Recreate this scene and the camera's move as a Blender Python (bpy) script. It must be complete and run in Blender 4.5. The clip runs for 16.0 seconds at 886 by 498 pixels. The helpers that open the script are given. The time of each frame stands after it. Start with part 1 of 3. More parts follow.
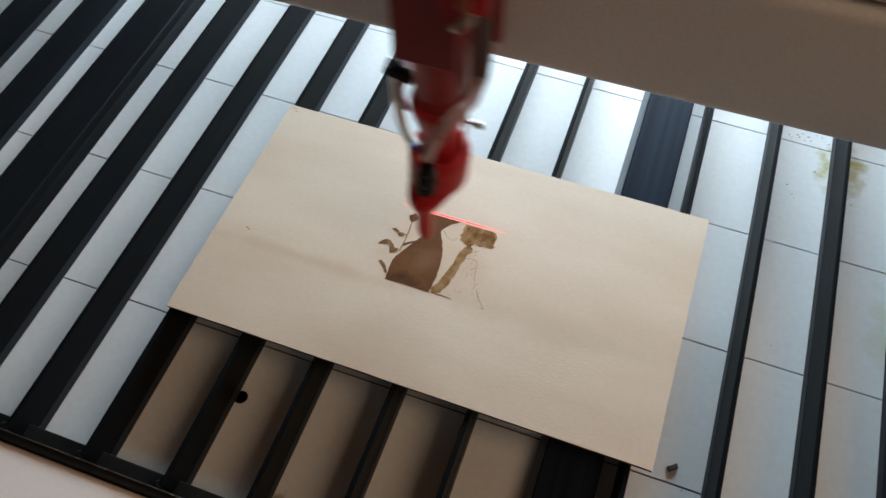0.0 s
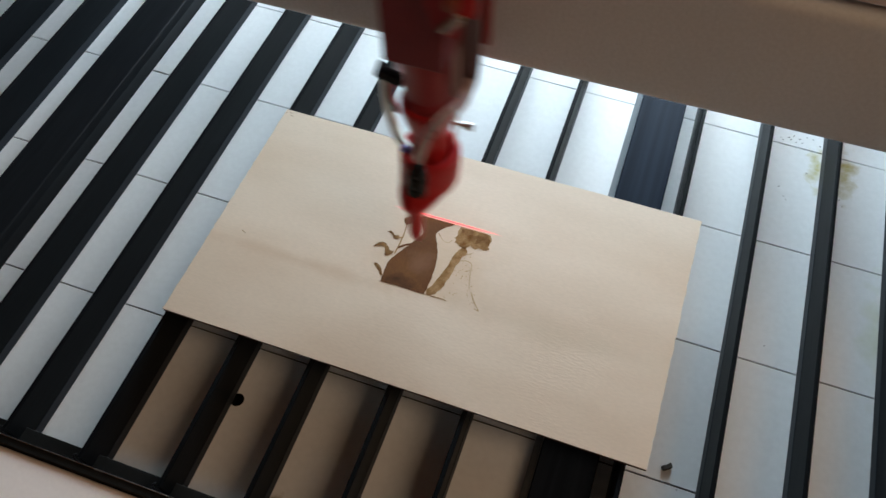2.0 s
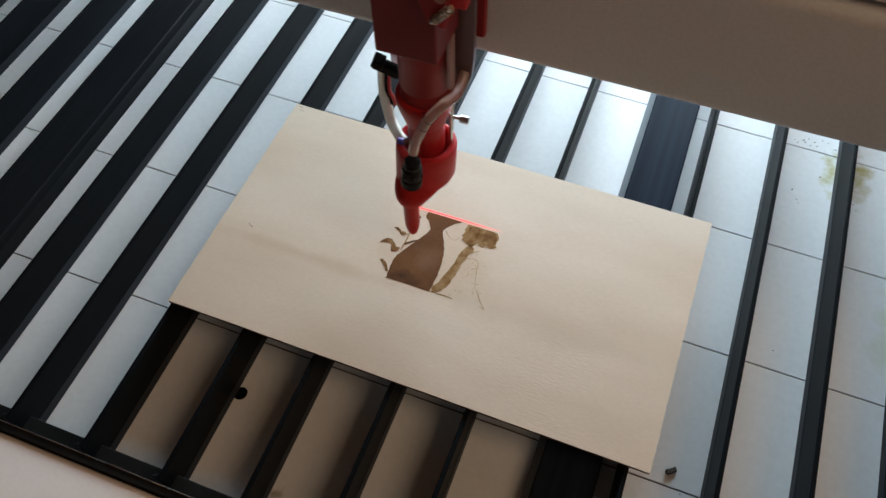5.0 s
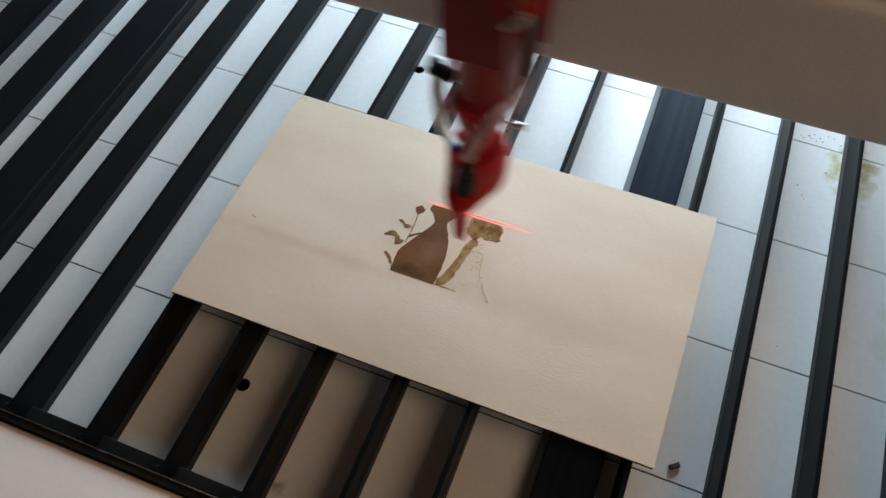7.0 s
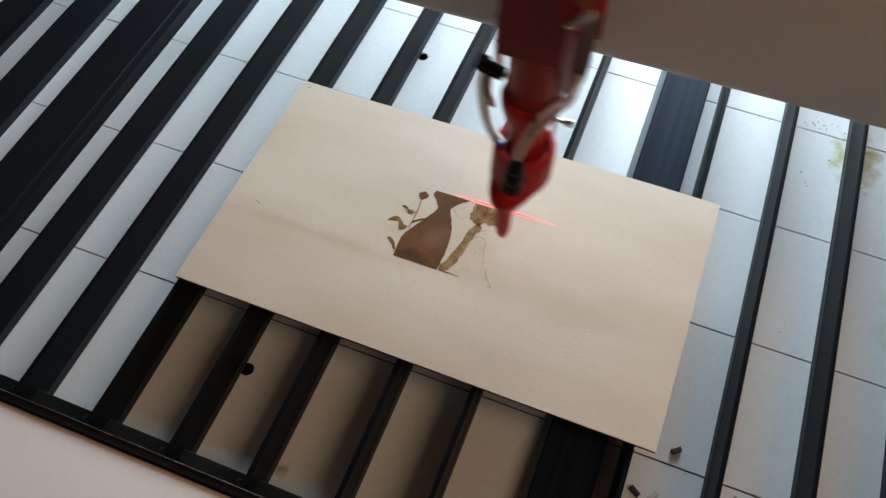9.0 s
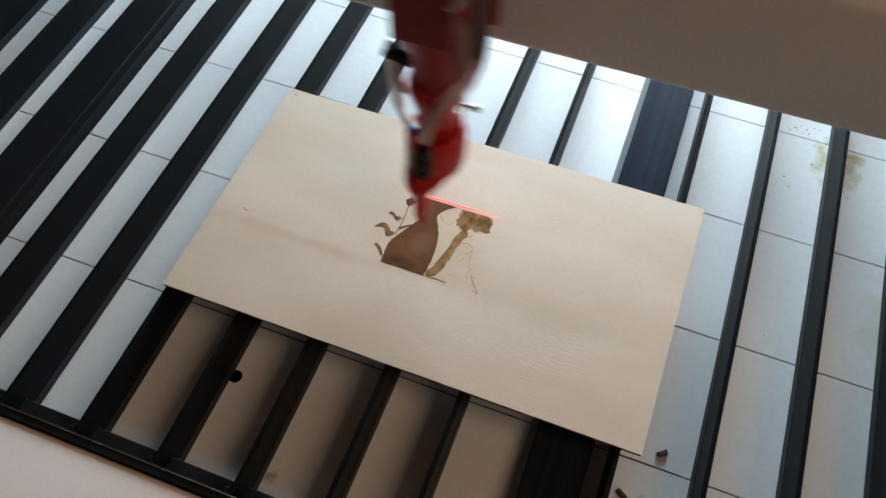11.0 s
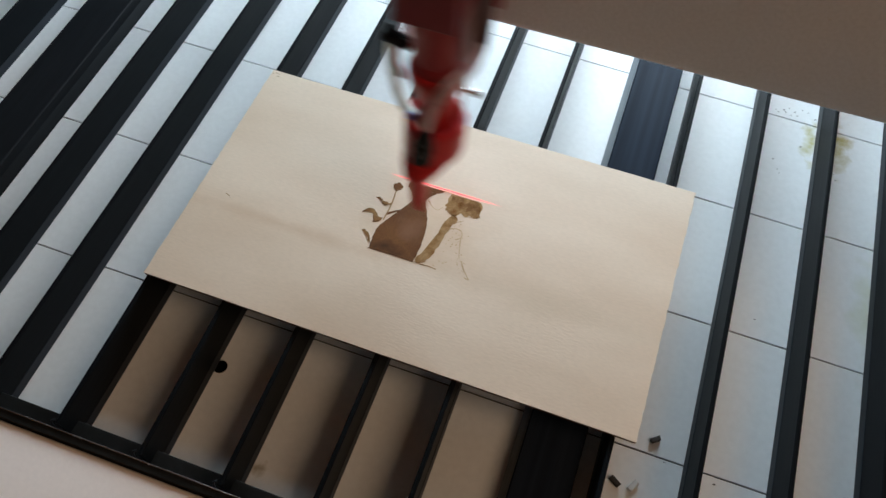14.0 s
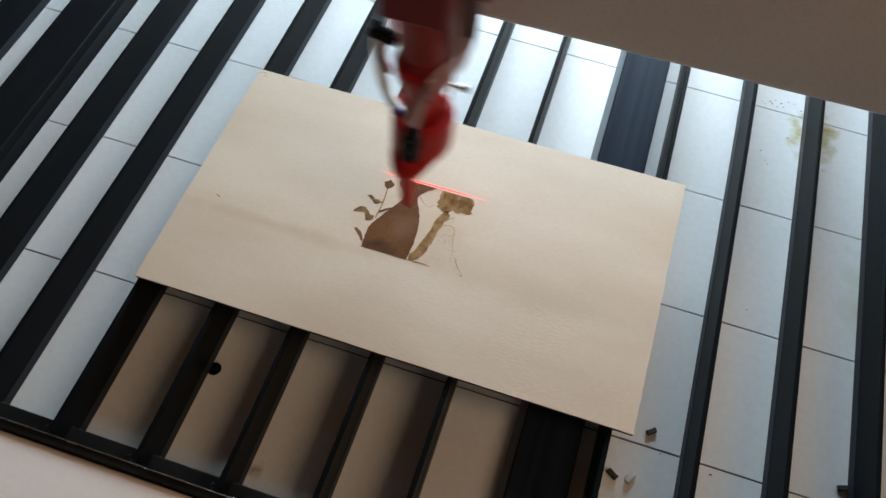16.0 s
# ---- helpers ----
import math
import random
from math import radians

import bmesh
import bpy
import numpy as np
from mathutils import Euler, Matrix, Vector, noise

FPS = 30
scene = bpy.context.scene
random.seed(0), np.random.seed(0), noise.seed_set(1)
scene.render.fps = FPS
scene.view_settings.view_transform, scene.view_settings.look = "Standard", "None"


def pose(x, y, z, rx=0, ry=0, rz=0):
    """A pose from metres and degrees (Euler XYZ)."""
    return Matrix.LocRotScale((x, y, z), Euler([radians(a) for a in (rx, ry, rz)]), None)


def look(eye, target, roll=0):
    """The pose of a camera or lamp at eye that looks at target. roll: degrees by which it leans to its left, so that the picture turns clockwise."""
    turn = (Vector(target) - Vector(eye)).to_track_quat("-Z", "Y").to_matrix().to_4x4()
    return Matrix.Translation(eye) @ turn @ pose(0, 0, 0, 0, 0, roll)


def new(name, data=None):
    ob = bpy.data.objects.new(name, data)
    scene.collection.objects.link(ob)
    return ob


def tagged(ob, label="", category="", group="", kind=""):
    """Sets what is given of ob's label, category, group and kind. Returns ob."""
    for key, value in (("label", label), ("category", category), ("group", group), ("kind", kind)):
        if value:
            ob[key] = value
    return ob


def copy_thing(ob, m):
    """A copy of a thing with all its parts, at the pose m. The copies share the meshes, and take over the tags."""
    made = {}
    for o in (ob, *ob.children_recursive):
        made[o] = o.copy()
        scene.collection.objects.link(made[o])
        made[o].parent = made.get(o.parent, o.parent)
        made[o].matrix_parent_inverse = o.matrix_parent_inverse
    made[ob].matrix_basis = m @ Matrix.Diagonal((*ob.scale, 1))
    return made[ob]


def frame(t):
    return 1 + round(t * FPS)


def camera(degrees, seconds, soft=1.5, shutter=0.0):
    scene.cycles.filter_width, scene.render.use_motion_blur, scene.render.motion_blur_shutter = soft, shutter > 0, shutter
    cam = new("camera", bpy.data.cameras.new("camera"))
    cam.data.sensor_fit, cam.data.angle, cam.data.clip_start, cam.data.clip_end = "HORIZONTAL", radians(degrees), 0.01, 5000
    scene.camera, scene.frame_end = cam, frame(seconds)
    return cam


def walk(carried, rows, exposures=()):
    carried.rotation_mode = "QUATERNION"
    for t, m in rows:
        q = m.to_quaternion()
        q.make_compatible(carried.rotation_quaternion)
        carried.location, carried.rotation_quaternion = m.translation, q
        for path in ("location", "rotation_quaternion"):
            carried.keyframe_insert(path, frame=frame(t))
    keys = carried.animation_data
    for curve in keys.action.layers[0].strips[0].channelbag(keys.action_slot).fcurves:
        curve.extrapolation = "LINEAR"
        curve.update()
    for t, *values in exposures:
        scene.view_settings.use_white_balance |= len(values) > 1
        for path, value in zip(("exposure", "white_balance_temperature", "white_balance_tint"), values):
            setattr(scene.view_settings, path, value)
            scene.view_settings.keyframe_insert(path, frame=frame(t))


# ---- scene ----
cam = camera(58.0, 16.0, 1.5, 0.9)
PATH = [
    (0, (0.091, -0.224, 0.427), (-0.286, 0.788, -1.256), -0.9),
    (0.5, (0.092, -0.228, 0.426), (-0.307, 0.792, -1.247), -2.0),
    (1, (0.086, -0.227, 0.426), (-0.307, 0.781, -1.256), -1.9),
    (1.5, (0.09, -0.23, 0.426), (-0.3, 0.792, -1.249), -1.7),
    (2, (0.093, -0.228, 0.428), (-0.279, 0.802, -1.245), -0.7),
    (2.5, (0.095, -0.228, 0.427), (-0.275, 0.809, -1.243), -0.3),
    (3, (0.098, -0.226, 0.425), (-0.284, 0.807, -1.245), -0.6),
    (3.5, (0.095, -0.223, 0.425), (-0.296, 0.804, -1.247), -0.7),
    (6, (0.099, -0.227, 0.424), (-0.311, 0.781, -1.254), -1.5),
    (6.5, (0.096, -0.227, 0.423), (-0.307, 0.777, -1.259), -1.1),
    (7, (0.094, -0.226, 0.423), (-0.304, 0.778, -1.261), -0.6),
    (7.5, (0.096, -0.227, 0.423), (-0.309, 0.779, -1.257), -0.8),
    (8, (0.096, -0.231, 0.421), (-0.298, 0.765, -1.267), -0.3),
    (10.5, (0.094, -0.229, 0.424), (-0.314, 0.754, -1.269), -1.7),
    (11, (0.098, -0.23, 0.425), (-0.283, 0.773, -1.263), -0.2),
    (11.5, (0.096, -0.232, 0.427), (-0.278, 0.785, -1.255), -0.0),
    (12, (0.093, -0.228, 0.425), (-0.257, 0.8, -1.254), 1.0),
    (12.5, (0.091, -0.23, 0.422), (-0.247, 0.795, -1.262), 1.5),
    (13, (0.087, -0.229, 0.42), (-0.238, 0.778, -1.277), 1.7),
    (13.5, (0.088, -0.229, 0.418), (-0.232, 0.769, -1.286), 1.9),
    (14, (0.087, -0.226, 0.418), (-0.221, 0.761, -1.293), 2.4),
    (14.5, (0.087, -0.229, 0.417), (-0.215, 0.765, -1.292), 2.7),
    (15, (0.084, -0.228, 0.419), (-0.206, 0.754, -1.299), 3.0),
    (15.5, (0.082, -0.229, 0.419), (-0.199, 0.756, -1.299), 3.3),
    (16, (0.082, -0.228, 0.417), (-0.187, 0.768, -1.296), 3.2),
]
walk(cam, [(t, look(eye, target, roll)) for t, eye, target, roll in PATH],
     [(0, -0.08), (3.5, -0.13), (7, -0.13), (10.5, -0.05), (16, -0.05)])

# ---- light ----
world = bpy.data.worlds.new("world")
scene.world = world
world.use_nodes = True
sky = world.node_tree.nodes.new("ShaderNodeTexSky")
sky.sky_type, sky.sun_disc = "NISHITA", False
sky.sun_elevation, sky.sun_rotation = radians(35), radians(0)
world.node_tree.links.new(sky.outputs[0], world.node_tree.nodes["Background"].inputs[0])
world.node_tree.nodes["Background"].inputs[1].default_value = 0.1


def area_light(name, where, target, wide, high, power, colour):
    data = bpy.data.lights.new(name, "AREA")
    data.shape, data.size, data.size_y, data.energy, data.color = "RECTANGLE", wide, high, power, colour
    lamp = new(name, data)
    lamp.matrix_world = look(where, target)
    return lamp


# added cool light behind the machine; source unseen, set in a window-like opening
area_light("added_back_light", (-0.02, 0.605, 0.190), (-0.02, 0.0, 0.08), 0.54, 0.23, 9.9, (0.73, 0.895, 1.0))
# warm ceiling panel to the side of the machine
area_light("panel_light", (1.45, -0.45, 1.655), (1.45, -0.45, 0.0), 1.2, 1.2, 14.0, (1.0, 0.70, 0.45))


# ---- materials ----
def material(name, colour, rough=0.5, metal=0.0, second=None, scale=20.0, stretch=(1, 1, 1), bump=0.0, fine=0.0,
             fine_scale=300.0, emit=0.0, mix=0.5, rough_var=0.1, spread=0.0, spec=0.5):
    """A surface with two scales of variation: broad blotches towards `second` and a fine grain, with relief."""
    m = bpy.data.materials.new(name)
    m.use_nodes = True
    nt = m.node_tree
    n, l = nt.nodes, nt.links
    b = n["Principled BSDF"]
    b.inputs["Metallic"].default_value = metal
    b.inputs["Specular IOR Level"].default_value = spec
    co = n.new("ShaderNodeTexCoord")
    mp = n.new("ShaderNodeMapping")
    mp.inputs["Scale"].default_value = stretch
    l.new(co.outputs["Object"], mp.inputs[0])
    broad = n.new("ShaderNodeTexNoise")
    broad.inputs["Scale"].default_value, broad.inputs["Detail"].default_value = scale, 5
    l.new(mp.outputs[0], broad.inputs["Vector"])
    grain = n.new("ShaderNodeTexNoise")
    grain.inputs["Scale"].default_value, grain.inputs["Detail"].default_value = fine_scale, 4
    l.new(mp.outputs[0], grain.inputs["Vector"])
    ramp = n.new("ShaderNodeValToRGB")
    ramp.color_ramp.elements[0].position, ramp.color_ramp.elements[1].position = 0.5 - mix / 2, 0.5 + mix / 2
    ramp.color_ramp.elements[0].color = (*colour, 1)
    ramp.color_ramp.elements[1].color = (*(second or colour), 1)
    l.new(broad.outputs[0], ramp.inputs[0])
    hsv = n.new("ShaderNodeHueSaturation")
    l.new(ramp.outputs[0], hsv.inputs["Color"])
    val = n.new("ShaderNodeMapRange")
    val.inputs["From Min"].default_value, val.inputs["From Max"].default_value = 0.3, 0.7
    val.inputs["To Min"].default_value, val.inputs["To Max"].default_value = 1 - fine, 1 + fine
    l.new(grain.outputs[0], val.inputs["Value"])
    if spread:
        info = n.new("ShaderNodeObjectInfo")
        sp = n.new("ShaderNodeMapRange")
        sp.inputs["To Min"].default_value, sp.inputs["To Max"].default_value = 1 - spread, 1 + spread
        l.new(info.outputs["Random"], sp.inputs["Value"])
        mul = n.new("ShaderNodeMath")
        mul.operation = "MULTIPLY"
        l.new(val.outputs[0], mul.inputs[0])
        l.new(sp.outputs[0], mul.inputs[1])
        l.new(mul.outputs[0], hsv.inputs["Value"])
    else:
        l.new(val.outputs[0], hsv.inputs["Value"])
    l.new(hsv.outputs[0], b.inputs["Base Color"])
    rr = n.new("ShaderNodeMapRange")
    rr.inputs["To Min"].default_value, rr.inputs["To Max"].default_value = max(0.02, rough - rough_var), min(1, rough + rough_var)
    l.new(broad.outputs[0], rr.inputs["Value"])
    l.new(rr.outputs[0], b.inputs["Roughness"])
    if bump:
        bp = n.new("ShaderNodeBump")
        bp.inputs["Strength"].default_value, bp.inputs["Distance"].default_value = bump, 0.0006
        l.new(grain.outputs[0], bp.inputs["Height"])
        l.new(bp.outputs[0], b.inputs["Normal"])
    if emit:
        l.new(hsv.outputs[0], b.inputs["Emission Color"])
        b.inputs["Emission Strength"].default_value = emit
    return m


def blotch(m, centre, radii, colour, strength, scale=60.0):
    """A stain with a ragged outline, at a place on the surface in its object's space."""
    nt = m.node_tree
    n, l = nt.nodes, nt.links
    b = n["Principled BSDF"]
    old = b.inputs["Base Color"].links[0].from_socket
    co = n.new("ShaderNodeTexCoord")
    sub = n.new("ShaderNodeVectorMath")
    sub.operation = "SUBTRACT"
    sub.inputs[1].default_value = centre
    l.new(co.outputs["Object"], sub.inputs[0])
    div = n.new("ShaderNodeVectorMath")
    div.operation = "DIVIDE"
    div.inputs[1].default_value = radii
    l.new(sub.outputs[0], div.inputs[0])
    ln = n.new("ShaderNodeVectorMath")
    ln.operation = "LENGTH"
    l.new(div.outputs[0], ln.inputs[0])
    nz = n.new("ShaderNodeTexNoise")
    nz.inputs["Scale"].default_value, nz.inputs["Detail"].default_value = scale, 6
    l.new(co.outputs["Object"], nz.inputs["Vector"])
    add = n.new("ShaderNodeMath")
    add.operation = "MULTIPLY_ADD"
    add.inputs[1].default_value = 2.2
    l.new(nz.outputs[0], add.inputs[0])
    l.new(ln.outputs["Value"], add.inputs[2])
    mr = n.new("ShaderNodeMapRange")
    mr.inputs["From Min"].default_value, mr.inputs["From Max"].default_value = 1.1, 2.1
    mr.inputs["To Min"].default_value, mr.inputs["To Max"].default_value = strength, 0.0
    l.new(add.outputs[0], mr.inputs["Value"])
    mx = n.new("ShaderNodeMix")
    mx.data_type = "RGBA"
    l.new(mr.outputs[0], mx.inputs[0])
    l.new(old, mx.inputs[6])
    mx.inputs[7].default_value = (*colour, 1)
    l.new(mx.outputs[2], b.inputs["Base Color"])


PLY = material("birch_plywood", (0.600, 0.465, 0.345), 0.50, 0, (0.725, 0.605, 0.485), 8, (0.8, 2.6, 3), 0.12, 0.035, 330, mix=0.45, spec=0.5)
BURNT = material("burnt_edge", (0.018, 0.010, 0.006), 0.8, 0, (0.06, 0.03, 0.015), 60)
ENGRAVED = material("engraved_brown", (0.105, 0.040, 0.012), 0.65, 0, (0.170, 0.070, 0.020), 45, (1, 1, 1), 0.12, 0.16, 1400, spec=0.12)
ENGRAVED_LIGHT = material("engraved_tan", (0.17, 0.075, 0.020), 0.9, 0, (0.42, 0.28, 0.145), 150, (1, 1, 1), 0.15, 0.14, 900, mix=0.42, spec=0.05)
ENGRAVED_MID = material("engraved_mid_brown", (0.13, 0.058, 0.018), 0.9, 0, (0.30, 0.18, 0.085), 170, (1, 1, 1), 0.15, 0.16, 1100, mix=0.4, spec=0.05)
ENGRAVED_PALE = material("engraved_pale", (0.40, 0.26, 0.13), 0.9, 0, (0.56, 0.43, 0.29), 160, mix=0.35, spec=0.1)
TRAY = material("tray_sheet", (0.70, 0.725, 0.74), 0.45, 0.0, (0.75, 0.77, 0.78), 7, (1, 1, 1), 0.06, 0.03, 250, spread=0.015, spec=0.35)
SLAT = material("dark_anodised", (0.0045, 0.0054, 0.0066), 0.45, 0.0, (0.008, 0.0095, 0.011), 30, (1, 0.1, 1), 0.1, 0.1, 300, spec=0.035)
# window reflection is put into the navy colour and the streaks
BAR = material("bar_with_reflection", (0.005, 0.009, 0.017), 0.42, 0.0, (0.022, 0.030, 0.046), 75, (1, 0.02, 1), 0.1, 0.15, 200, rough_var=0.12, spec=0.03)
# reflection of the bright tray is put into this lighter grey
FOOT = material("foot_with_reflection", (0.012, 0.014, 0.018), 0.4, 0.0, (0.024, 0.028, 0.035), 40, (1, 0.15, 1), 0.1, 0.1, 300, spec=0.2)
# plain black for the other bar, without that reflection
BAR_BLACK = material("soft_black_coat", (0.0075, 0.0088, 0.0105), 0.5, 0.0, (0.013, 0.0148, 0.0175), 18, (1, 0.08, 1), 0.1, 0.12, 300, spec=0.06)
# worn lip, with window sheen put into the lighter grey
LIP = material("lip_with_sheen", (0.16, 0.18, 0.20), 0.4, 0.2, (0.22, 0.24, 0.26), 50, (1, 0.1, 1), 0.1, 0.1, 300)
RAIL = material("black_rail", (0.008, 0.009, 0.009), 0.4, 0.0, (0.015, 0.016, 0.016), 40, bump=0.1, fine=0.15, spec=0.22)
BEAM = material("grey_beige_paint", (0.59, 0.615, 0.635), 0.55, 0, (0.63, 0.655, 0.675), 12, bump=0.15, fine=0.05, fine_scale=500)
WHITE = material("white_enamel", (0.83, 0.745, 0.70), 0.65, 0, (0.86, 0.775, 0.73), 6, bump=0.1, fine=0.02, fine_scale=400, spec=0.25)
RED = material("red_anodised", (0.40, 0.019, 0.022), 0.36, 0.0, (0.48, 0.026, 0.028), 60, bump=0.08, fine=0.08, fine_scale=500, spec=0.18)
DARKRED = material("dark_red_paint", (0.27, 0.024, 0.029), 0.5, 0.1, (0.29, 0.028, 0.032), 40, bump=0.1, fine=0.06, fine_scale=500, spec=0.15)
# brushed metal; reflections of red head and warm room are its brown
BRACKET = material("metal_with_brown_reflection", (0.15, 0.105, 0.105), 0.38, 0.75, (0.21, 0.15, 0.15), 60, (1, 1, 0.1), 0.08, 0.06, 400)
# the housing's red, darkened by the shade on its front face
SHADED_RED = material("shaded_red_paint", (0.165, 0.026, 0.032), 0.5, 0.0, (0.205, 0.033, 0.040), 40, bump=0.1, fine=0.06, fine_scale=500, spec=0.2)
BLACK = material("black_plastic", (0.005, 0.005, 0.006), 0.4, 0, (0.012, 0.012, 0.013), 80, fine=0.1, spec=0.06)
STEEL = material("bright_steel", (0.55, 0.54, 0.52), 0.25, 1.0, (0.65, 0.64, 0.62), 80, fine=0.05)
BRASS = material("copper_brass", (0.22, 0.05, 0.03), 0.45, 0.3, (0.30, 0.09, 0.05), 80, fine=0.05)
HOSE = material("milky_hose", (0.66, 0.62, 0.52), 0.4, 0, (0.74, 0.70, 0.60), 60, fine=0.04)
CLEAR = material("clear_hose", (0.62, 0.44, 0.43), 0.15, 0, (0.74, 0.56, 0.55), 60, fine=0.04)
CLEAR.node_tree.nodes["Principled BSDF"].inputs["Transmission Weight"].default_value = 0.6
HOSE.node_tree.nodes["Principled BSDF"].inputs["Transmission Weight"].default_value = 0.45
BLUE = material("blue_clip", (0.06, 0.06, 0.45), 0.4, 0, (0.09, 0.09, 0.5), 80)
REDWIRE = material("red_wire", (0.5, 0.02, 0.02), 0.4, 0, (0.56, 0.03, 0.03), 80)
WALLPAINT = material("warm_wall_paint", (0.42, 0.23, 0.12), 0.8, 0, (0.47, 0.26, 0.14), 2, bump=0.2, fine=0.03, fine_scale=120)
CEIL = material("ceiling_paint", (0.33, 0.22, 0.14), 0.85, 0, (0.37, 0.25, 0.16), 2, bump=0.2, fine=0.02, fine_scale=120)
FLOOR = material("floor_lino", (0.26, 0.16, 0.10), 0.5, 0, (0.32, 0.20, 0.12), 3, fine=0.05)
DEBRIS = material("charred_chip", (0.016, 0.012, 0.010), 0.7, 0, (0.03, 0.022, 0.016), 200)
PALECHIP = material("pale_chip", (0.55, 0.57, 0.57), 0.4, 0, (0.6, 0.62, 0.62), 200)
pn, pl = PLY.node_tree.nodes, PLY.node_tree.links
pbump = [k for k in pn if k.type == "BUMP"][0]
pz, pm, pc = pn.new("ShaderNodeTexNoise"), pn.new("ShaderNodeMapRange"), pn.new("ShaderNodeTexCoord")
pz.inputs["Scale"].default_value = 16
pl.new(pc.outputs["Object"], pz.inputs["Vector"])
pm.inputs["From Min"].default_value, pm.inputs["From Max"].default_value = 0.38, 0.68
pm.inputs["To Min"].default_value, pm.inputs["To Max"].default_value = 0.03, 0.24
pl.new(pz.outputs[0], pm.inputs["Value"])
pl.new(pm.outputs[0], pbump.inputs["Strength"])
blotch(TRAY, (0.247, 0.213, 0.0), (0.011, 0.028, 0.1), (0.32, 0.25, 0.02), 0.95, 110)
blotch(TRAY, (0.2270, 0.213, 0.0), (0.007, 0.026, 0.1), (0.40, 0.36, 0.08), 0.85, 130)
blotch(TRAY, (0.275, 0.09, 0.0), (0.012, 0.05, 0.1), (0.48, 0.50, 0.30), 0.5, 60)
blotch(TRAY, (-0.046, -0.138, 0.0), (0.008, 0.006, 0.1), (0.20, 0.16, 0.08), 0.7, 200)
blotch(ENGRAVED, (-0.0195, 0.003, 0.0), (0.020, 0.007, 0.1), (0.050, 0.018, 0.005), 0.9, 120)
blotch(ENGRAVED, (-0.012, 0.022, 0.0), (0.010, 0.014, 0.1), (0.22, 0.11, 0.06), 0.6, 80)
blotch(ENGRAVED_LIGHT, (0.019, 0.050, 0.0), (0.007, 0.006, 0.1), (0.10, 0.045, 0.014), 0.8, 150)
blotch(PLY, (-0.09, -0.003, 0.0), (0.075, 0.006, 0.1), (0.50, 0.33, 0.20), 0.45, 28)
blotch(PLY, (0.08, 0.0, 0.0), (0.10, 0.012, 0.1), (0.52, 0.42, 0.30), 0.35, 30)
blotch(PLY, (-0.002, 0.026, 0.0), (0.042, 0.036, 0.1), (0.56, 0.40, 0.24), 0.45, 60)

GLOW = bpy.data.materials.new("red_pointer_glow")
GLOW.use_nodes = True
gn, gl = GLOW.node_tree.nodes, GLOW.node_tree.links
gout = gn["Material Output"]
gn.remove(gn["Principled BSDF"])
gco, gsep = gn.new("ShaderNodeTexCoord"), gn.new("ShaderNodeSeparateXYZ")
gl.new(gco.outputs["Generated"], gsep.inputs[0])
gramp = gn.new("ShaderNodeValToRGB")
gramp.color_ramp.elements[0].color, gramp.color_ramp.elements[1].color = (0, 0, 0, 1), (0, 0, 0, 1)
for at, v in ((0.12, 0.5), (0.35, 1.0), (0.62, 1.0), (0.85, 0.4)):
    gramp.color_ramp.elements.new(at).color = (v, v, v, 1)
gl.new(gsep.outputs[0], gramp.inputs[0])
gem, gtr, gmix = gn.new("ShaderNodeEmission"), gn.new("ShaderNodeBsdfTransparent"), gn.new("ShaderNodeMixShader")
gem.inputs[0].default_value, gem.inputs[1].default_value = (1.0, 0.045, 0.06, 1), 3.2
gl.new(gramp.outputs[0], gmix.inputs[0])
gl.new(gtr.outputs[0], gmix.inputs[1])
gl.new(gem.outputs[0], gmix.inputs[2])
gl.new(gmix.outputs[0], gout.inputs[0])


# ---- mesh helpers ----
def mesh_of(name, bm, mat, smooth=False):
    bmesh.ops.recalc_face_normals(bm, faces=bm.faces)
    me = bpy.data.meshes.new(name)
    bm.to_mesh(me)
    bm.free()
    me.materials.append(mat)
    if smooth:
        for p in me.polygons:
            p.use_smooth = True
        me.set_sharp_from_angle(angle=radians(38))
    return me


def part(name, bm, mat, parent, label="", smooth=False):
    ob = new(name, mesh_of(name, bm, mat, smooth))
    ob.parent = parent
    if label:
        tagged(ob, label)
    return ob


def thing(name, label, category, kind="", group=""):
    return tagged(new(name), label, category, group, kind)


def box(x0, x1, y0, y1, z0, z1, bevel=0.0, segments=2, bm=None):
    made = bmesh.new()
    bmesh.ops.create_cube(made, size=1)
    for v in made.verts:
        v.co = Vector(((x0 + x1) / 2 + v.co.x * (x1 - x0), (y0 + y1) / 2 + v.co.y * (y1 - y0), (z0 + z1) / 2 + v.co.z * (z1 - z0)))
    if bevel:
        bmesh.ops.bevel(made, geom=list(made.edges), offset=bevel, segments=segments, affect="EDGES", profile=0.5)
    if bm is None:
        return made
    me = bpy.data.meshes.new("joined")
    made.to_mesh(me)
    made.free()
    bm.from_mesh(me)
    bpy.data.meshes.remove(me)
    return bm


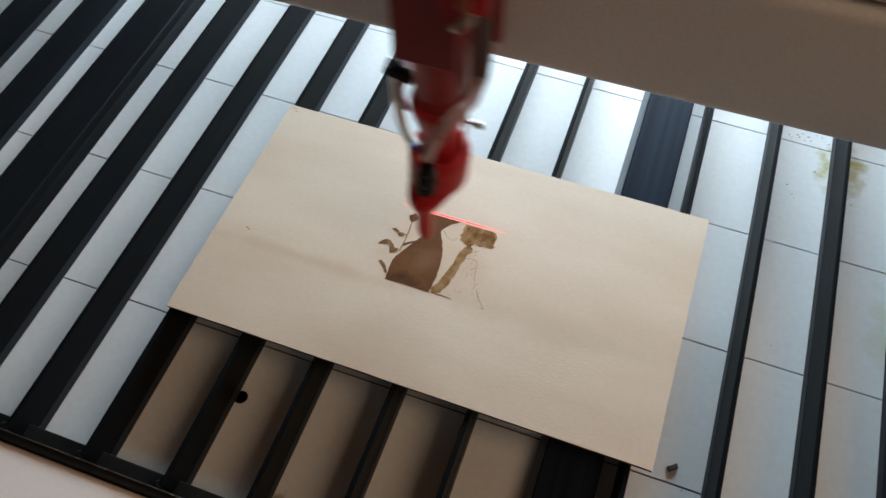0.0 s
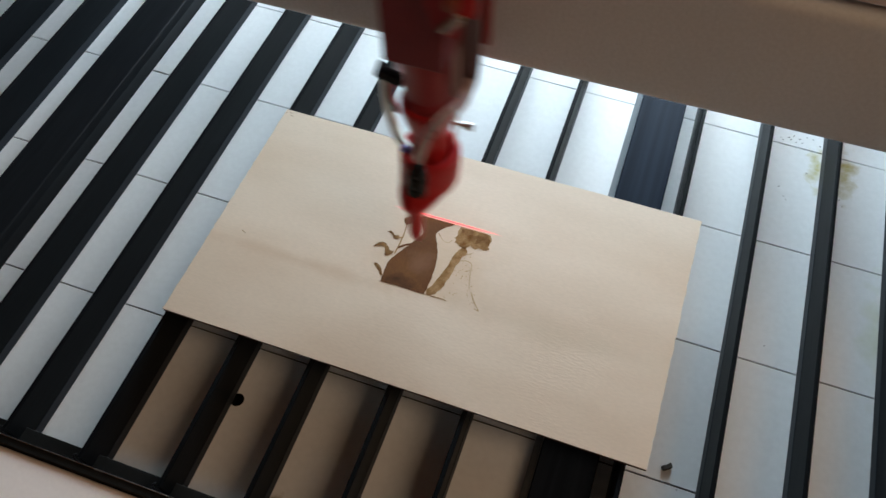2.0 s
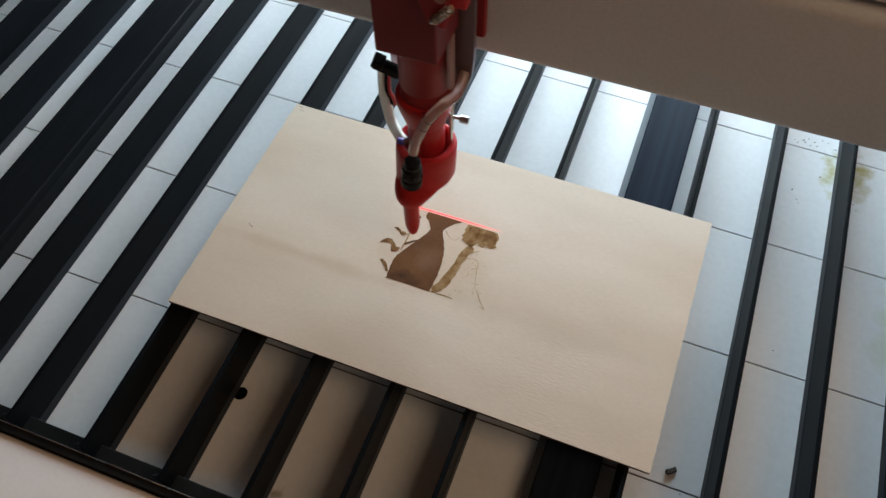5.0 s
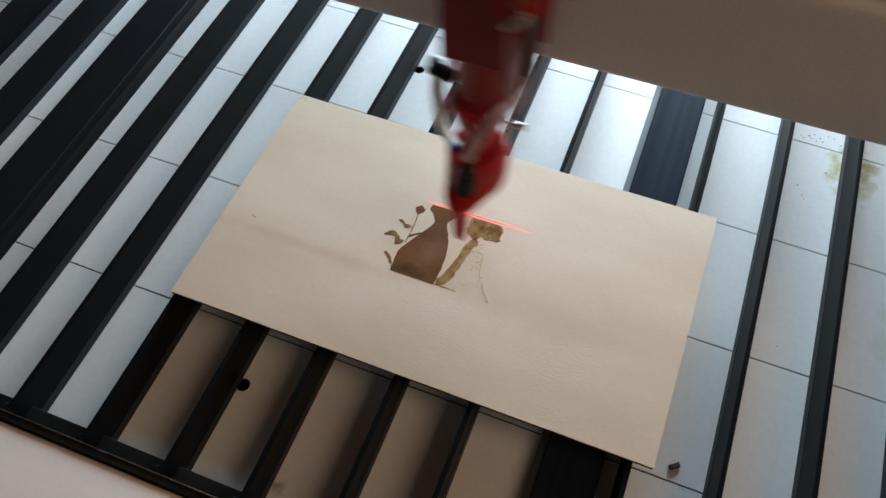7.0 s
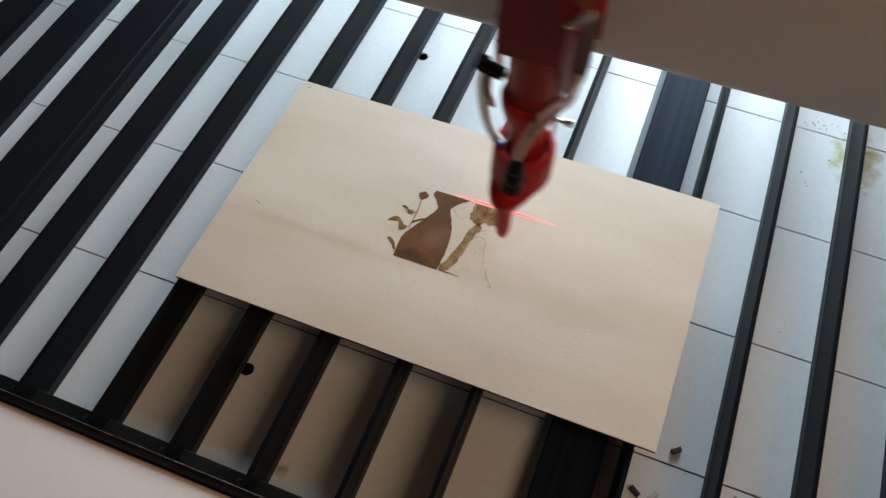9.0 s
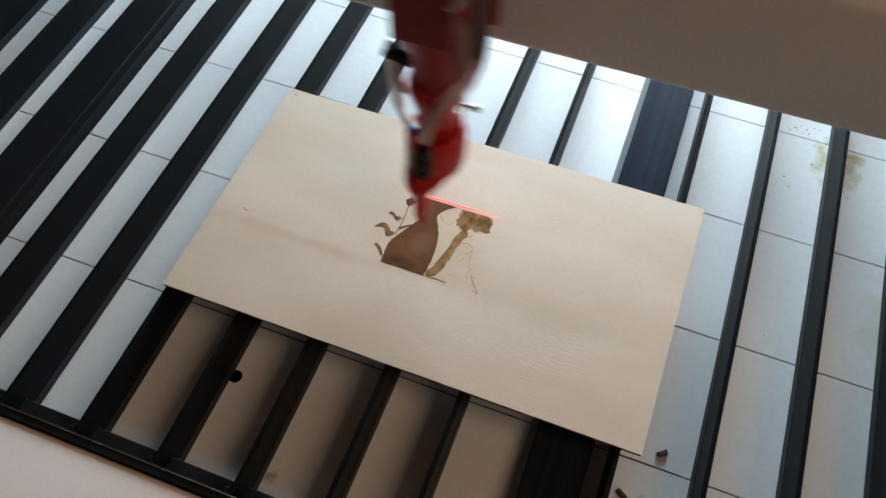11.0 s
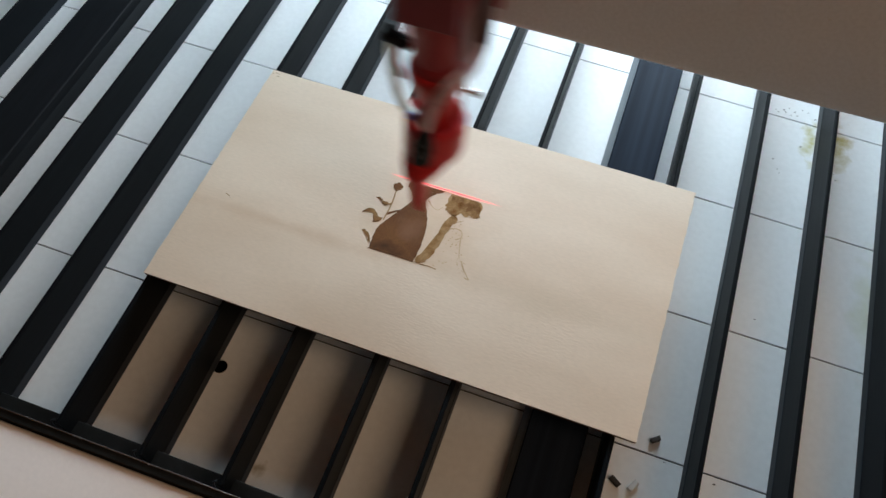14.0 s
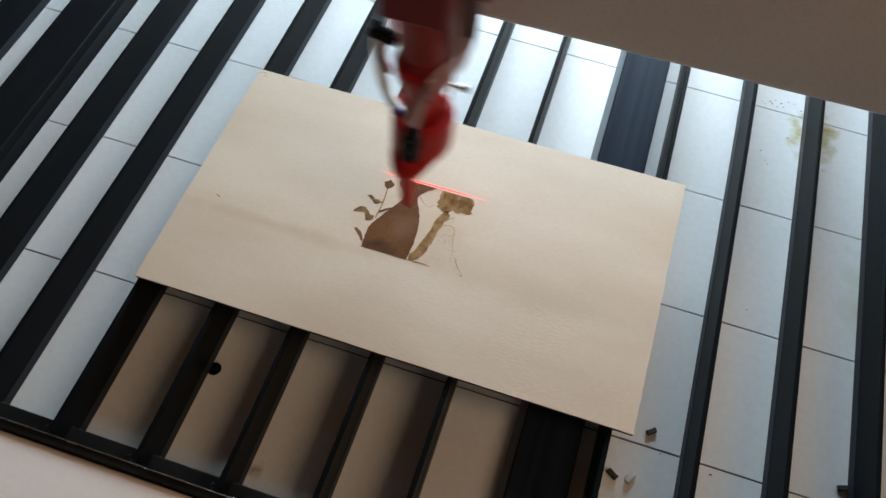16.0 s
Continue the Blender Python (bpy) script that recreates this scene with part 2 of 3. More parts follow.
def lathe(profile, centre=(0, 0, 0), axis="Z", steps=32):
    """A turned body from (radius, height, shift in x, shift in y) rows, closed at both ends."""
    bm = bmesh.new()
    rings = []
    for r, h, *off in profile:
        ring = []
        for i in range(steps):
            a = 2 * math.pi * i / steps
            p = Vector((r * math.cos(a), r * math.sin(a), h))
            if axis == "X":
                p = Vector((p.z, p.x, p.y))
            elif axis == "Y":
                p = Vector((p.x, p.z, p.y))
            ring.append(bm.verts.new(p + Vector(centre) + Vector((*off, 0, 0, 0)[:3]) * (1 if off else 0)))
        rings.append(ring)
    for a, b in zip(rings, rings[1:]):
        for i in range(steps):
            bm.faces.new((a[i], a[(i + 1) % steps], b[(i + 1) % steps], b[i]))
    bm.faces.new(rings[0])
    bm.faces.new(rings[-1])
    return bm


def smooth_line(points, steps=8, closed=False):
    """Catmull-Rom points through a few control points."""
    pts = [Vector(p) for p in points]
    n = len(pts)
    out = []
    for i in range(n if closed else n - 1):
        if closed:
            p0, p1, p2, p3 = pts[i - 1], pts[i], pts[(i + 1) % n], pts[(i + 2) % n]
        else:
            p0, p1, p2, p3 = pts[max(i - 1, 0)], pts[i], pts[i + 1], pts[min(i + 2, n - 1)]
        for k in range(steps):
            t = k / steps
            out.append(0.5 * (2 * p1 + (p2 - p0) * t + (2 * p0 - 5 * p1 + 4 * p2 - p3) * t * t + (3 * p1 - p0 - 3 * p2 + p3) * t ** 3))
    if not closed:
        out.append(pts[-1])
    return out


def pipe(points, radius, steps=10, sides=14, taper=None):
    line = smooth_line(points, steps)
    bm = bmesh.new()
    rings = []
    side = None
    for i, p in enumerate(line):
        way = (line[min(i + 1, len(line) - 1)] - line[max(i - 1, 0)]).normalized()
        side = way.orthogonal().normalized() if side is None else (side - way * side.dot(way)).normalized()
        up = way.cross(side)
        r = radius if taper is None else radius + (taper - radius) * i / (len(line) - 1)
        rings.append([bm.verts.new(p + r * (math.cos(2 * math.pi * k / sides) * side + math.sin(2 * math.pi * k / sides) * up)) for k in range(sides)])
    for a, b in zip(rings, rings[1:]):
        for i in range(sides):
            bm.faces.new((a[i], a[(i + 1) % sides], b[(i + 1) % sides], b[i]))
    bm.faces.new(rings[0])
    bm.faces.new(rings[-1])
    return bm


def spring(a, b, radius, wire, turns):
    a, b = Vector(a), Vector(b)
    way = (b - a).normalized()
    s = way.orthogonal().normalized()
    u = way.cross(s)
    n = turns * 10
    return pipe([a + (b - a) * i / n + radius * (math.cos(i * 0.2 * math.pi) * s + math.sin(i * 0.2 * math.pi) * u) for i in range(n + 1)], wire, 1, 6)


# ---- the room round the machine ----
# unseen room added round the bed; its warm paint bounces fill light
def room():
    x0, x1, y0, y1, z0, z1, w = -2.4, 2.6, -2.6, 0.62, -0.95, 1.7, 0.12
    tagged(new("floor", mesh_of("floor", box(x0, x1, y0, y1, z0 - w, z0), FLOOR)), "plain brown workshop floor under the machine", "floor", kind="structure")
    tagged(new("ceiling", mesh_of("ceiling", box(x0, x1, y0, y1, z1, z1 + w), CEIL)), "plain pale painted ceiling over the workshop", "ceiling", kind="structure")
    for name, b in (("wall_west", (x0 - w, x0, y0, y1)), ("wall_east", (x1, x1 + w, y0, y1)), ("wall_south", (x0 - w, x1 + w, y0 - w, y0))):
        tagged(new(name, mesh_of(name, box(*b, z0, z1), WALLPAINT)), "plain warm beige painted workshop wall", "wall", kind="structure")
    # unseen wall, its opening added and sized for the back light
    bm = box(x0 - w, -0.32, y1, y1 + w, z0, z1)
    box(0.26, x1 + w, y1, y1 + w, z0, z1, bm=bm)
    box(-0.32, 0.26, y1, y1 + w, z0, 0.065, bm=bm)
    box(-0.32, 0.26, y1, y1 + w, 0.315, z1, bm=bm)
    tagged(new("wall_north", mesh_of("wall_north", bm, WALLPAINT)), "added unseen warm beige wall with an opening for light", "wall", kind="structure")

    t = thing("ceiling_lamp", "square warm white ceiling lamp panel", "lamp")
    part("frame", box(0.82, 2.08, -1.08, 0.18, 1.672, 1.698, 0.003), WHITE, t)


room()


# ---- the machine's bed ----
Z_TRAY, Z_SLAT = -0.035, -0.003
X0, X1, Y0, Y1 = -0.62, 0.62, -0.150, 0.50


def tray():
    t = thing("tray", "pale grey glossy sheet-metal tray of joined strips under the slats", "tray", "structure")
    part("underside", box(X0, X1, Y0, Y1, Z_TRAY - 0.03, Z_TRAY - 0.014), RAIL, t, "black base below the sheets")
    edges = [(Y0 - 0.002, 0.0), (-0.0534, 0.004), (0.0428, 0.0115), (0.1386, 0.019), (0.2358, 0.027), (0.333, 0.034), (0.430, 0.04), (Y1 + 0.02, 0.04)]
    holes = ((-0.0930, 0.1985, 0.0042), (-0.0935, -0.0892, 0.0044))
    for (a, la), (b, lb) in zip(edges, edges[1:]):
        bm = bmesh.new()
        g = 0.00055
        loop = [bm.verts.new(p) for p in ((X0, a + g - la * X0, 0), (X1, a + g - la * X1, 0), (X1, b - g - lb * X1, 0), (X0, b - g - lb * X0, 0))]
        es = [bm.edges.new((loop[i], loop[(i + 1) % 4])) for i in range(4)]
        for hx, hy, r in holes:
            if a < hy < b:
                c = [bm.verts.new((hx + r * math.cos(k * math.pi / 12), hy + r * math.sin(k * math.pi / 12), 0)) for k in range(24)]
                es += [bm.edges.new((c[k], c[(k + 1) % 24])) for k in range(24)]
        bmesh.ops.triangle_fill(bm, use_beauty=True, use_dissolve=False, edges=es)
        faces = list(bm.faces)
        ext = bmesh.ops.extrude_face_region(bm, geom=faces)
        for v in ext["geom"]:
            if isinstance(v, bmesh.types.BMVert):
                v.co.z -= 0.0012
        bmesh.ops.translate(bm, verts=bm.verts, vec=(0, 0, Z_TRAY))
        part("sheet", bm, TRAY, t)


tray()


def extruded(profile, y0, y1):
    bm = bmesh.new()
    a = [bm.verts.new((x, y0, z)) for x, z in profile]
    b = [bm.verts.new((x, y1, z)) for x, z in profile]
    n = len(profile)
    for i in range(n):
        bm.faces.new((a[i], a[(i + 1) % n], b[(i + 1) % n], b[i]))
    bm.faces.new(a[::-1])
    bm.faces.new(b)
    return bm


def slats():
    h = Z_SLAT - Z_TRAY
    first = thing("bed_slat", "dark anodised upright bed slat with a lighter foot", "slat", group="slats of the bed")
    part("blade", extruded(((-0.0013, 0.0063), (0.0013, 0.0063), (0.0014, h - 0.0005), (0.0009, h), (-0.0009, h), (-0.0014, h - 0.0005)), -0.158, 0.495), SLAT, first)
    part("foot", extruded(((-0.0020, 0), (0.0020, 0), (0.0025, 0.0008), (0.0025, 0.0014), (0.0016, 0.0062), (-0.0016, 0.0062), (-0.0025, 0.0014), (-0.0025, 0.0008)), -0.148, 0.495), FOOT, first, "foot flange, tray reflection put in as lighter grey")
    xs = (-0.0500, -0.5600, -0.5140, -0.4625, -0.4100, -0.3568, -0.2480, -0.1970, -0.1475, -0.0975, -0.0005, 0.0455, 0.1370, 0.1853, 0.2323, 0.2790, 0.3250, 0.3720, 0.4190, 0.4660, 0.5130)
    first.matrix_basis = pose(xs[0], 0, Z_TRAY + 0.0004)
    for x in xs[1:]:
        copy_thing(first, pose(x, 0, Z_TRAY + 0.0004))


slats()


def wide_bars():
    for x, k in ((0.1085, -1), (-0.3115, 1)):
        bar = thing("wide_bar", "wide dark bed bar, navy reflection streaks put into its colour" if k < 0 else "wide plain black bed bar with lower lip", "bar", group="wide bars of the bed")
        part("body", extruded(((-0.0165, 0.0), (0.0165, 0.0), (0.0165, 0.0132), (0.0158, 0.0140), (-0.0158, 0.0140), (-0.0165, 0.0132)), -0.148, 0.495), BAR if k < 0 else BAR_BLACK, bar)
        part("lip", extruded(((k * 0.0167, 0), (k * 0.0210, 0), (k * 0.0210, 0.0012), (k * 0.0167, 0.0062)), -0.148, 0.495), LIP if k < 0 else BAR_BLACK, bar, "worn lower lip, window sheen put in as lighter grey" if k < 0 else "dark lower lip")
        bar.matrix_basis = pose(x, 0, Z_TRAY + 0.0004)


wide_bars()


def front_rail():
    t = thing("front_rail", "black steel rail along the front of the bed", "rail")
    part("ledge", box(X0, X1, -0.1600, -0.1500, -0.040, -0.0190, 0.0006), RAIL, t)
    part("upright", box(X0, X1, -0.1652, -0.1602, -0.040, -0.0030, 0.0005), RAIL, t, "black upright strip with a glint along its edge")
    # glint on the rail's edge, built as a thin bright strip
    part("glint_strip", box(X0, X1, -0.1612, -0.1605, -0.0030, -0.0024, 0.0002), STEEL, t, "bright steel strip standing for the edge glint")
    for x in (-0.2480, -0.1970, -0.1475, -0.0975, -0.0500, -0.0005, 0.0455):
        part("clip", pipe(((x - 0.004, -0.1596, -0.016), (x - 0.0045, -0.1580, -0.0050), (x - 0.003, -0.1562, -0.0046)), 0.0006, 6, 8), FOOT, t, "small bent wire clip")


front_rail()


def cabinet():
    t = thing("machine_cabinet", "white enamelled laser cutter cabinet with rounded front lip", "machine")
    part("front_lip", box(-0.75, 0.75, -0.42, -0.1660, -0.060, -0.0045, 0.0030, 5), WHITE, t, smooth=True)
    part("front_panel", box(-0.75, 0.75, -0.41, -0.385, -0.93, -0.061), WHITE, t)
    part("side_panel", box(-0.75, -0.625, -0.1655, 0.56, -0.93, 0.03, 0.004), WHITE, t)
    part("side_panel", box(0.625, 0.75, -0.1655, 0.56, -0.93, 0.03, 0.004), WHITE, t)
    part("back_panel", box(-0.624, 0.624, 0.505, 0.56, -0.93, 0.03, 0.004), WHITE, t)
    part("base", box(-0.624, 0.624, -0.384, 0.504, -0.95, -0.93), RAIL, t)


cabinet()


# ---- the workpiece ----
BX0, BX1, BY0, BY1 = -0.150, 0.150, -0.0625, 0.1120


def plywood_board():
    t = thing("plywood_board", "pale birch plywood sheet with burnt edges and brown engraving", "board")
    rng = random.Random(4)

    def outline(inset):
        pts = []
        for a, b, n in (((BX0, BY0), (BX1, BY0), 40), ((BX1, BY0), (BX1, BY1), 60), ((BX1, BY1), (BX0, BY1), 40), ((BX0, BY1), (BX0, BY0), 60)):
            a, b = Vector(a), Vector(b)
            nrm = Vector((-(b - a).y, (b - a).x)).normalized()
            for i in range(n):
                rough = 0.0006 if n == 60 else 0.00015
                pts.append(a + (b - a) * i / n + nrm * (inset + rng.uniform(0, rough)))
        return pts
    pts = outline(0)
    bm = bmesh.new()
    top = [bm.verts.new((p.x, p.y, 0.0)) for p in pts]
    low = [bm.verts.new((p.x, p.y, -0.0008)) for p in pts]
    n = len(pts)
    bm.faces.new(top)
    bm.faces.new(low[::-1])
    for i in range(n):
        bm.faces.new((top[i], low[i], low[(i + 1) % n], top[(i + 1) % n]))
    part("face_veneer", bm, PLY, t)
    part("burnt_core", box(BX0 + 0.0005, BX1 - 0.0005, BY0 + 0.0002, BY1 - 0.0005, -0.0028, -0.0009), BURNT, t, "dark burnt cut edge of the plies")

    def patch(name, controls, mat, label, z=0.00018, steps=5, curved=True, rag=0.00028):
        line = smooth_line([(x / 1000, y / 1000, z) for x, y in controls], steps, True) if curved else [Vector((x / 1000, y / 1000, z)) for x, y in controls]
        b = bmesh.new()
        vs = [b.verts.new((p.x + rng.uniform(-1, 1) * rag, p.y + rng.uniform(-1, 1) * rag * (0.2 if p.y > 0.0552 or p.y < 0.0008 else 1), z)) for p in line]
        es = [b.edges.new((vs[i], vs[(i + 1) % len(vs)])) for i in range(len(vs))]
        bmesh.ops.triangle_fill(b, use_beauty=True, edges=es)
        for fc in b.faces:
            if fc.normal.z < 0:
                fc.normal_flip()
        low_faces = bmesh.ops.extrude_face_region(b, geom=list(b.faces))
        for v in low_faces["geom"]:
            if isinstance(v, bmesh.types.BMVert):
                v.co.z -= 0.00012
        part(name, b, mat, t, label)

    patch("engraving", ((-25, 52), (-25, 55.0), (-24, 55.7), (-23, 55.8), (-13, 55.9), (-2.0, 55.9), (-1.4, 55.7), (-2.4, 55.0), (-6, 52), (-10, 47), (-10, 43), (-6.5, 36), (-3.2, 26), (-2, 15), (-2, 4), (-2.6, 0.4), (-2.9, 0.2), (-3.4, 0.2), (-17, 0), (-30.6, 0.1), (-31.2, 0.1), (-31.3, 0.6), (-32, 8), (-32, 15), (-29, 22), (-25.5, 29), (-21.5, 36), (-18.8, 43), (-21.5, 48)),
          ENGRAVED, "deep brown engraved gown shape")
    patch("engraving", ((3.4, 55), (4.4, 55.6), (13, 55.6), (21.6, 55.6), (23.4, 54.6), (25, 50.5), (24.4, 47), (25.6, 45), (23, 43), (19, 43.6), (16.5, 41.6), (13.5, 43.5), (10.5, 40), (7, 41), (5, 42.2), (3.2, 43), (3.4, 45), (1.6, 46.4), (3.2, 48.4), (2.4, 51)),
          ENGRAVED_LIGHT, "mottled tan engraved hair shape", rag=0.0005)
    patch("engraving", ((10, 41), (6, 35), (4.5, 25), (2, 13), (-1.6, 3), (1, 0.2), (5, 5), (8, 14), (9.5, 23), (10.5, 31), (13, 37)), ENGRAVED_LIGHT, "mottled tan engraved sleeve shape", rag=0.0006)
    patch("engraving", [(-31 + (3.2 + 0.5 * math.sin(5 * a)) * math.cos(a), 49 + (3.0 + 0.5 * math.cos(4 * a)) * math.sin(a)) for a in (k * 0.4488 for k in range(14))], ENGRAVED, "brown engraved rose head", steps=3)

    # leaves beside the rose, and darker curls in the hair
    for pts in (((-45, 22.8), (-43, 26.6), (-39.5, 27.6), (-36.5, 26), (-34.6, 23.6), (-31.6, 23.2), (-32.4, 20.6), (-35, 19.2), (-36.6, 21), (-38.2, 24), (-41.5, 24.6)),
                ((-40.6, 36.9), (-38.4, 37.4), (-36, 35.9), (-36.6, 35.0), (-38.8, 35.8)), ((-35.8, 34.9), (-33.4, 35.8), (-31.6, 34.4), (-33, 32.8), (-35.2, 33)),
                ((-39.8, 11.6), (-37, 11.2), (-34, 8.6), (-32.2, 4.6), (-33.2, 4.2), (-35.4, 7.6), (-38, 9.4))):
        patch("engraving", pts, ENGRAVED_MID, "brown engraved leaf shape", 0.00026, 3, rag=0.0003)
    for pts in (((15, 53.2), (19.5, 54.8), (23.2, 53.2), (24.8, 49.8), (24.2, 46.2), (21.2, 44.8), (18.2, 46.4), (16, 46), (15.4, 49.4), (13.4, 51)),
                ((4.6, 54), (8, 55.2), (12, 54.4), (11.2, 51.6), (8.4, 50.2), (6.6, 51.4), (5, 50.2))):
        patch("engraving", pts, ENGRAVED_MID, "darker brown engraved curl", 0.00028, 4, rag=0.0006)

    def stroke(points, radius, mat, label, taper=None):
        b = pipe([(x / 1000, y / 1000, 0.0) for x, y in points], radius / 1000, 6, 8, None if taper is None else taper / 1000)
        for v in b.verts:
            v.co.z = 0.00010 + v.co.z * 0.1
        part("engraved_line", b, mat, t, label)
    flecks = bmesh.new()
    for _ in range(50):
        u, v = rng.random(), rng.random()
        cx, cy = 9 + 20 * u * (1 - 0.35 * v), 2 + 36 * v
        w, h, a = rng.uniform(0.25, 0.9), rng.uniform(0.15, 0.4), rng.uniform(0, 3.14)
        ca, sa = math.cos(a), math.sin(a)
        flecks.faces.new([flecks.verts.new(((cx + px * w * ca - py * h * sa) / 1000, (cy + px * w * sa + py * h * ca) / 1000, 0.00024)) for px, py in ((-1, -0.6), (0.2, -1), (1, 0.3), (0.1, 1), (-0.8, 0.7))])
    part("engraved_flecks", flecks, ENGRAVED_PALE, t, "scattered tan engraved flecks")
    for x, y, dx, dy in ((-147, 110, 3.5, -0.6), (-145, 107.4, 3.0, -0.5), (-149, 108.8, 2.0, -0.3), (-131, 6, 2.5, -1.4), (-129, 5.2, 1.6, -1.0)):
        stroke(((x, y), (x + dx / 2, y + dy * 0.4), (x + dx, y + dy)), 0.28, ENGRAVED_LIGHT, "short brown scratch in the veneer", 0.1)
    for pts, r, m, e in ((((-31, 46), (-30.2, 38), (-30, 30), (-30.5, 22)), 0.55, ENGRAVED, 0.8), (((-41, 36.5), (-38, 36.6), (-34.5, 34), (-30.5, 35)), 0.5, ENGRAVED, 0.9),
                         (((-36, 33.8), (-33, 35)), 1.1, ENGRAVED, 1.0),
                         (((-33, 22), (-36, 19)), 1.6, ENGRAVED, 0.6), (((-30, 27), (-26, 30.5), (-22, 33)), 1.4, ENGRAVED, 1.0),
                         (((-40, 11), (-37, 9), (-34.5, 7)), 0.6, ENGRAVED, 1.0), (((-26, 26), (-22, 33)), 1.0, ENGRAVED, 0.5),
                         (((10, 30), (14, 31.8), (18, 31), (19.5, 27), (16.5, 24)), 0.6, ENGRAVED_PALE, 0.4), (((19, 28), (21, 19), (23, 12)), 0.5, ENGRAVED_PALE, 0.3),
                         (((2, 0.2), (7, 0.6), (12.5, 0.2)), 0.6, ENGRAVED, 0.5), (((25, 11), (28, 6), (33, 0.2), (30, 0.8)), 0.7, ENGRAVED_PALE, 0.4),
                         (((-9, 46), (-5, 42), (-1, 41), (1, 44)), 0.5, ENGRAVED_PALE, 0.3), 
                         (((8, 38), (12, 36), (17, 39)), 0.7, ENGRAVED_PALE, 0.4)):
        stroke(pts, r * 0.64, ENGRAVED_LIGHT if m is ENGRAVED and r < 1.3 else m, "thin brown engraved line", e * 0.6)
    t.matrix_basis = pose(0, 0, 0, 0, 0, -0.4)


plywood_board()


# ---- small debris on the tray ----
def chips():
    for x, y, s, turn, mat, label in ((0.1645, -0.0450, 0.75, 40, DEBRIS, "small charred black chip on the tray"), (0.1475, -0.0765, 0.8, -30, DEBRIS, "small charred black chip on the tray"),
                                      (0.158, -0.0755, 0.8, 60, PALECHIP, "small pale offcut on the tray"), (0.274, -0.043, 0.7, 20, DEBRIS, "small charred black chip on the tray"),
                                      (0.2012, -0.0590, 0.17, 0, DEBRIS, "tiny dark crumb on the tray"), (0.2205, 0.2062, 0.15, 30, DEBRIS, "tiny dark crumb on the tray"), (0.2085, 0.054, 0.12, 30, DEBRIS, "tiny dark crumb on the tray"),
                                      (0.172, -0.056, 0.11, 0, DEBRIS, "tiny dark crumb on the tray"), (0.205, 0.238, 0.15, 10, DEBRIS, "tiny dark crumb on the tray"), (0.2085, 0.2405, 0.14, 70, DEBRIS, "tiny dark crumb on the tray"),
                                      (0.213, 0.2385, 0.15, 30, DEBRIS, "tiny dark crumb on the tray"), (0.203, 0.188, 0.14, 15, DEBRIS, "tiny dark crumb on the tray"), (0.207, 0.18, 0.11, 50, DEBRIS, "tiny dark crumb on the tray"),
                                      (-0.251, 0.036, 0.15, 10, DEBRIS, "tiny dark crumb on the tray"), (0.236, -0.043, 0.15, 0, DEBRIS, "tiny dark crumb on the tray"), (0.228, 0.236, 0.12, 0, DEBRIS, "tiny dark crumb on the tray"),
                                      *((cx, cy, cs, 25, DEBRIS, "tiny dark crumb on the tray") for cx, cy, cs in ((0.199, 0.2365, 0.10), (0.201, 0.2345, 0.11), (0.2065, 0.2362, 0.13), (0.2105, 0.2345, 0.11), (0.2150, 0.2352, 0.12), (0.2182, 0.2420, 0.10), (0.2225, 0.2412, 0.10), (0.2435, 0.2040, 0.12), (0.2450, 0.1890, 0.11), (0.2472, 0.1840, 0.10), (0.2088, 0.1772, 0.10)))):
        bm = box(-0.0042 * s, 0.0042 * s, -0.0017 * s, 0.0019 * s, 0, 0.0026 * s, 0.0006 * s, 2)
        rng = random.Random(int(x * 9000))
        for v in bm.verts:
            v.co += Vector((rng.uniform(-1, 1), rng.uniform(-1, 1), rng.uniform(0, 1))) * 0.0005 * s
        bm.verts.ensure_lookup_table()
        lift = -min(v.co.z for v in bm.verts)
        ob = new("chip" if s > 0.5 else "crumb", mesh_of("chip", bm, mat))
        ob.matrix_basis = pose(x, y, Z_TRAY + lift + 0.0001, 0, 0, turn)
        tagged(ob, label, "debris")


chips()


# ---- the gantry beam ----
def gantry():
    t = thing("gantry_beam", "matt grey-beige painted gantry beam across the bed", "beam")
    part("beam_body", box(-0.60, 0.60, 0.070, 0.135, 0.1337, 0.2060, 0.006, 4), BEAM, t, smooth=True)
    part("top_cover", box(-0.60, 0.60, 0.0745, 0.135, 0.2065, 0.230, 0.008, 4), WHITE, t, "pale top cover of the beam", smooth=True)
    part("bolt", box(0.1592, 0.1606, 0.0694, 0.0702, 0.1846, 0.1853, 0.0002), PALECHIP, t, "tiny pale screw")
    for x in (-0.61, 0.61):
        part("end_plate", box(x - 0.0095, x + 0.0095, 0.06, 0.145, 0.0, 0.235, 0.003), RAIL, t)
    rail_l = thing("side_guide", "dark steel guide rail carrying the gantry beam", "rail", group="side guides")
    part("guide", box(-0.0085, 0.0085, -0.14, 0.495, 0.0, 0.0295, 0.001), RAIL, rail_l)
    rail_l.matrix_basis = pose(-0.612, 0, -0.0300)
    copy_thing(rail_l, pose(0.612, 0, -0.0300))


gantry()


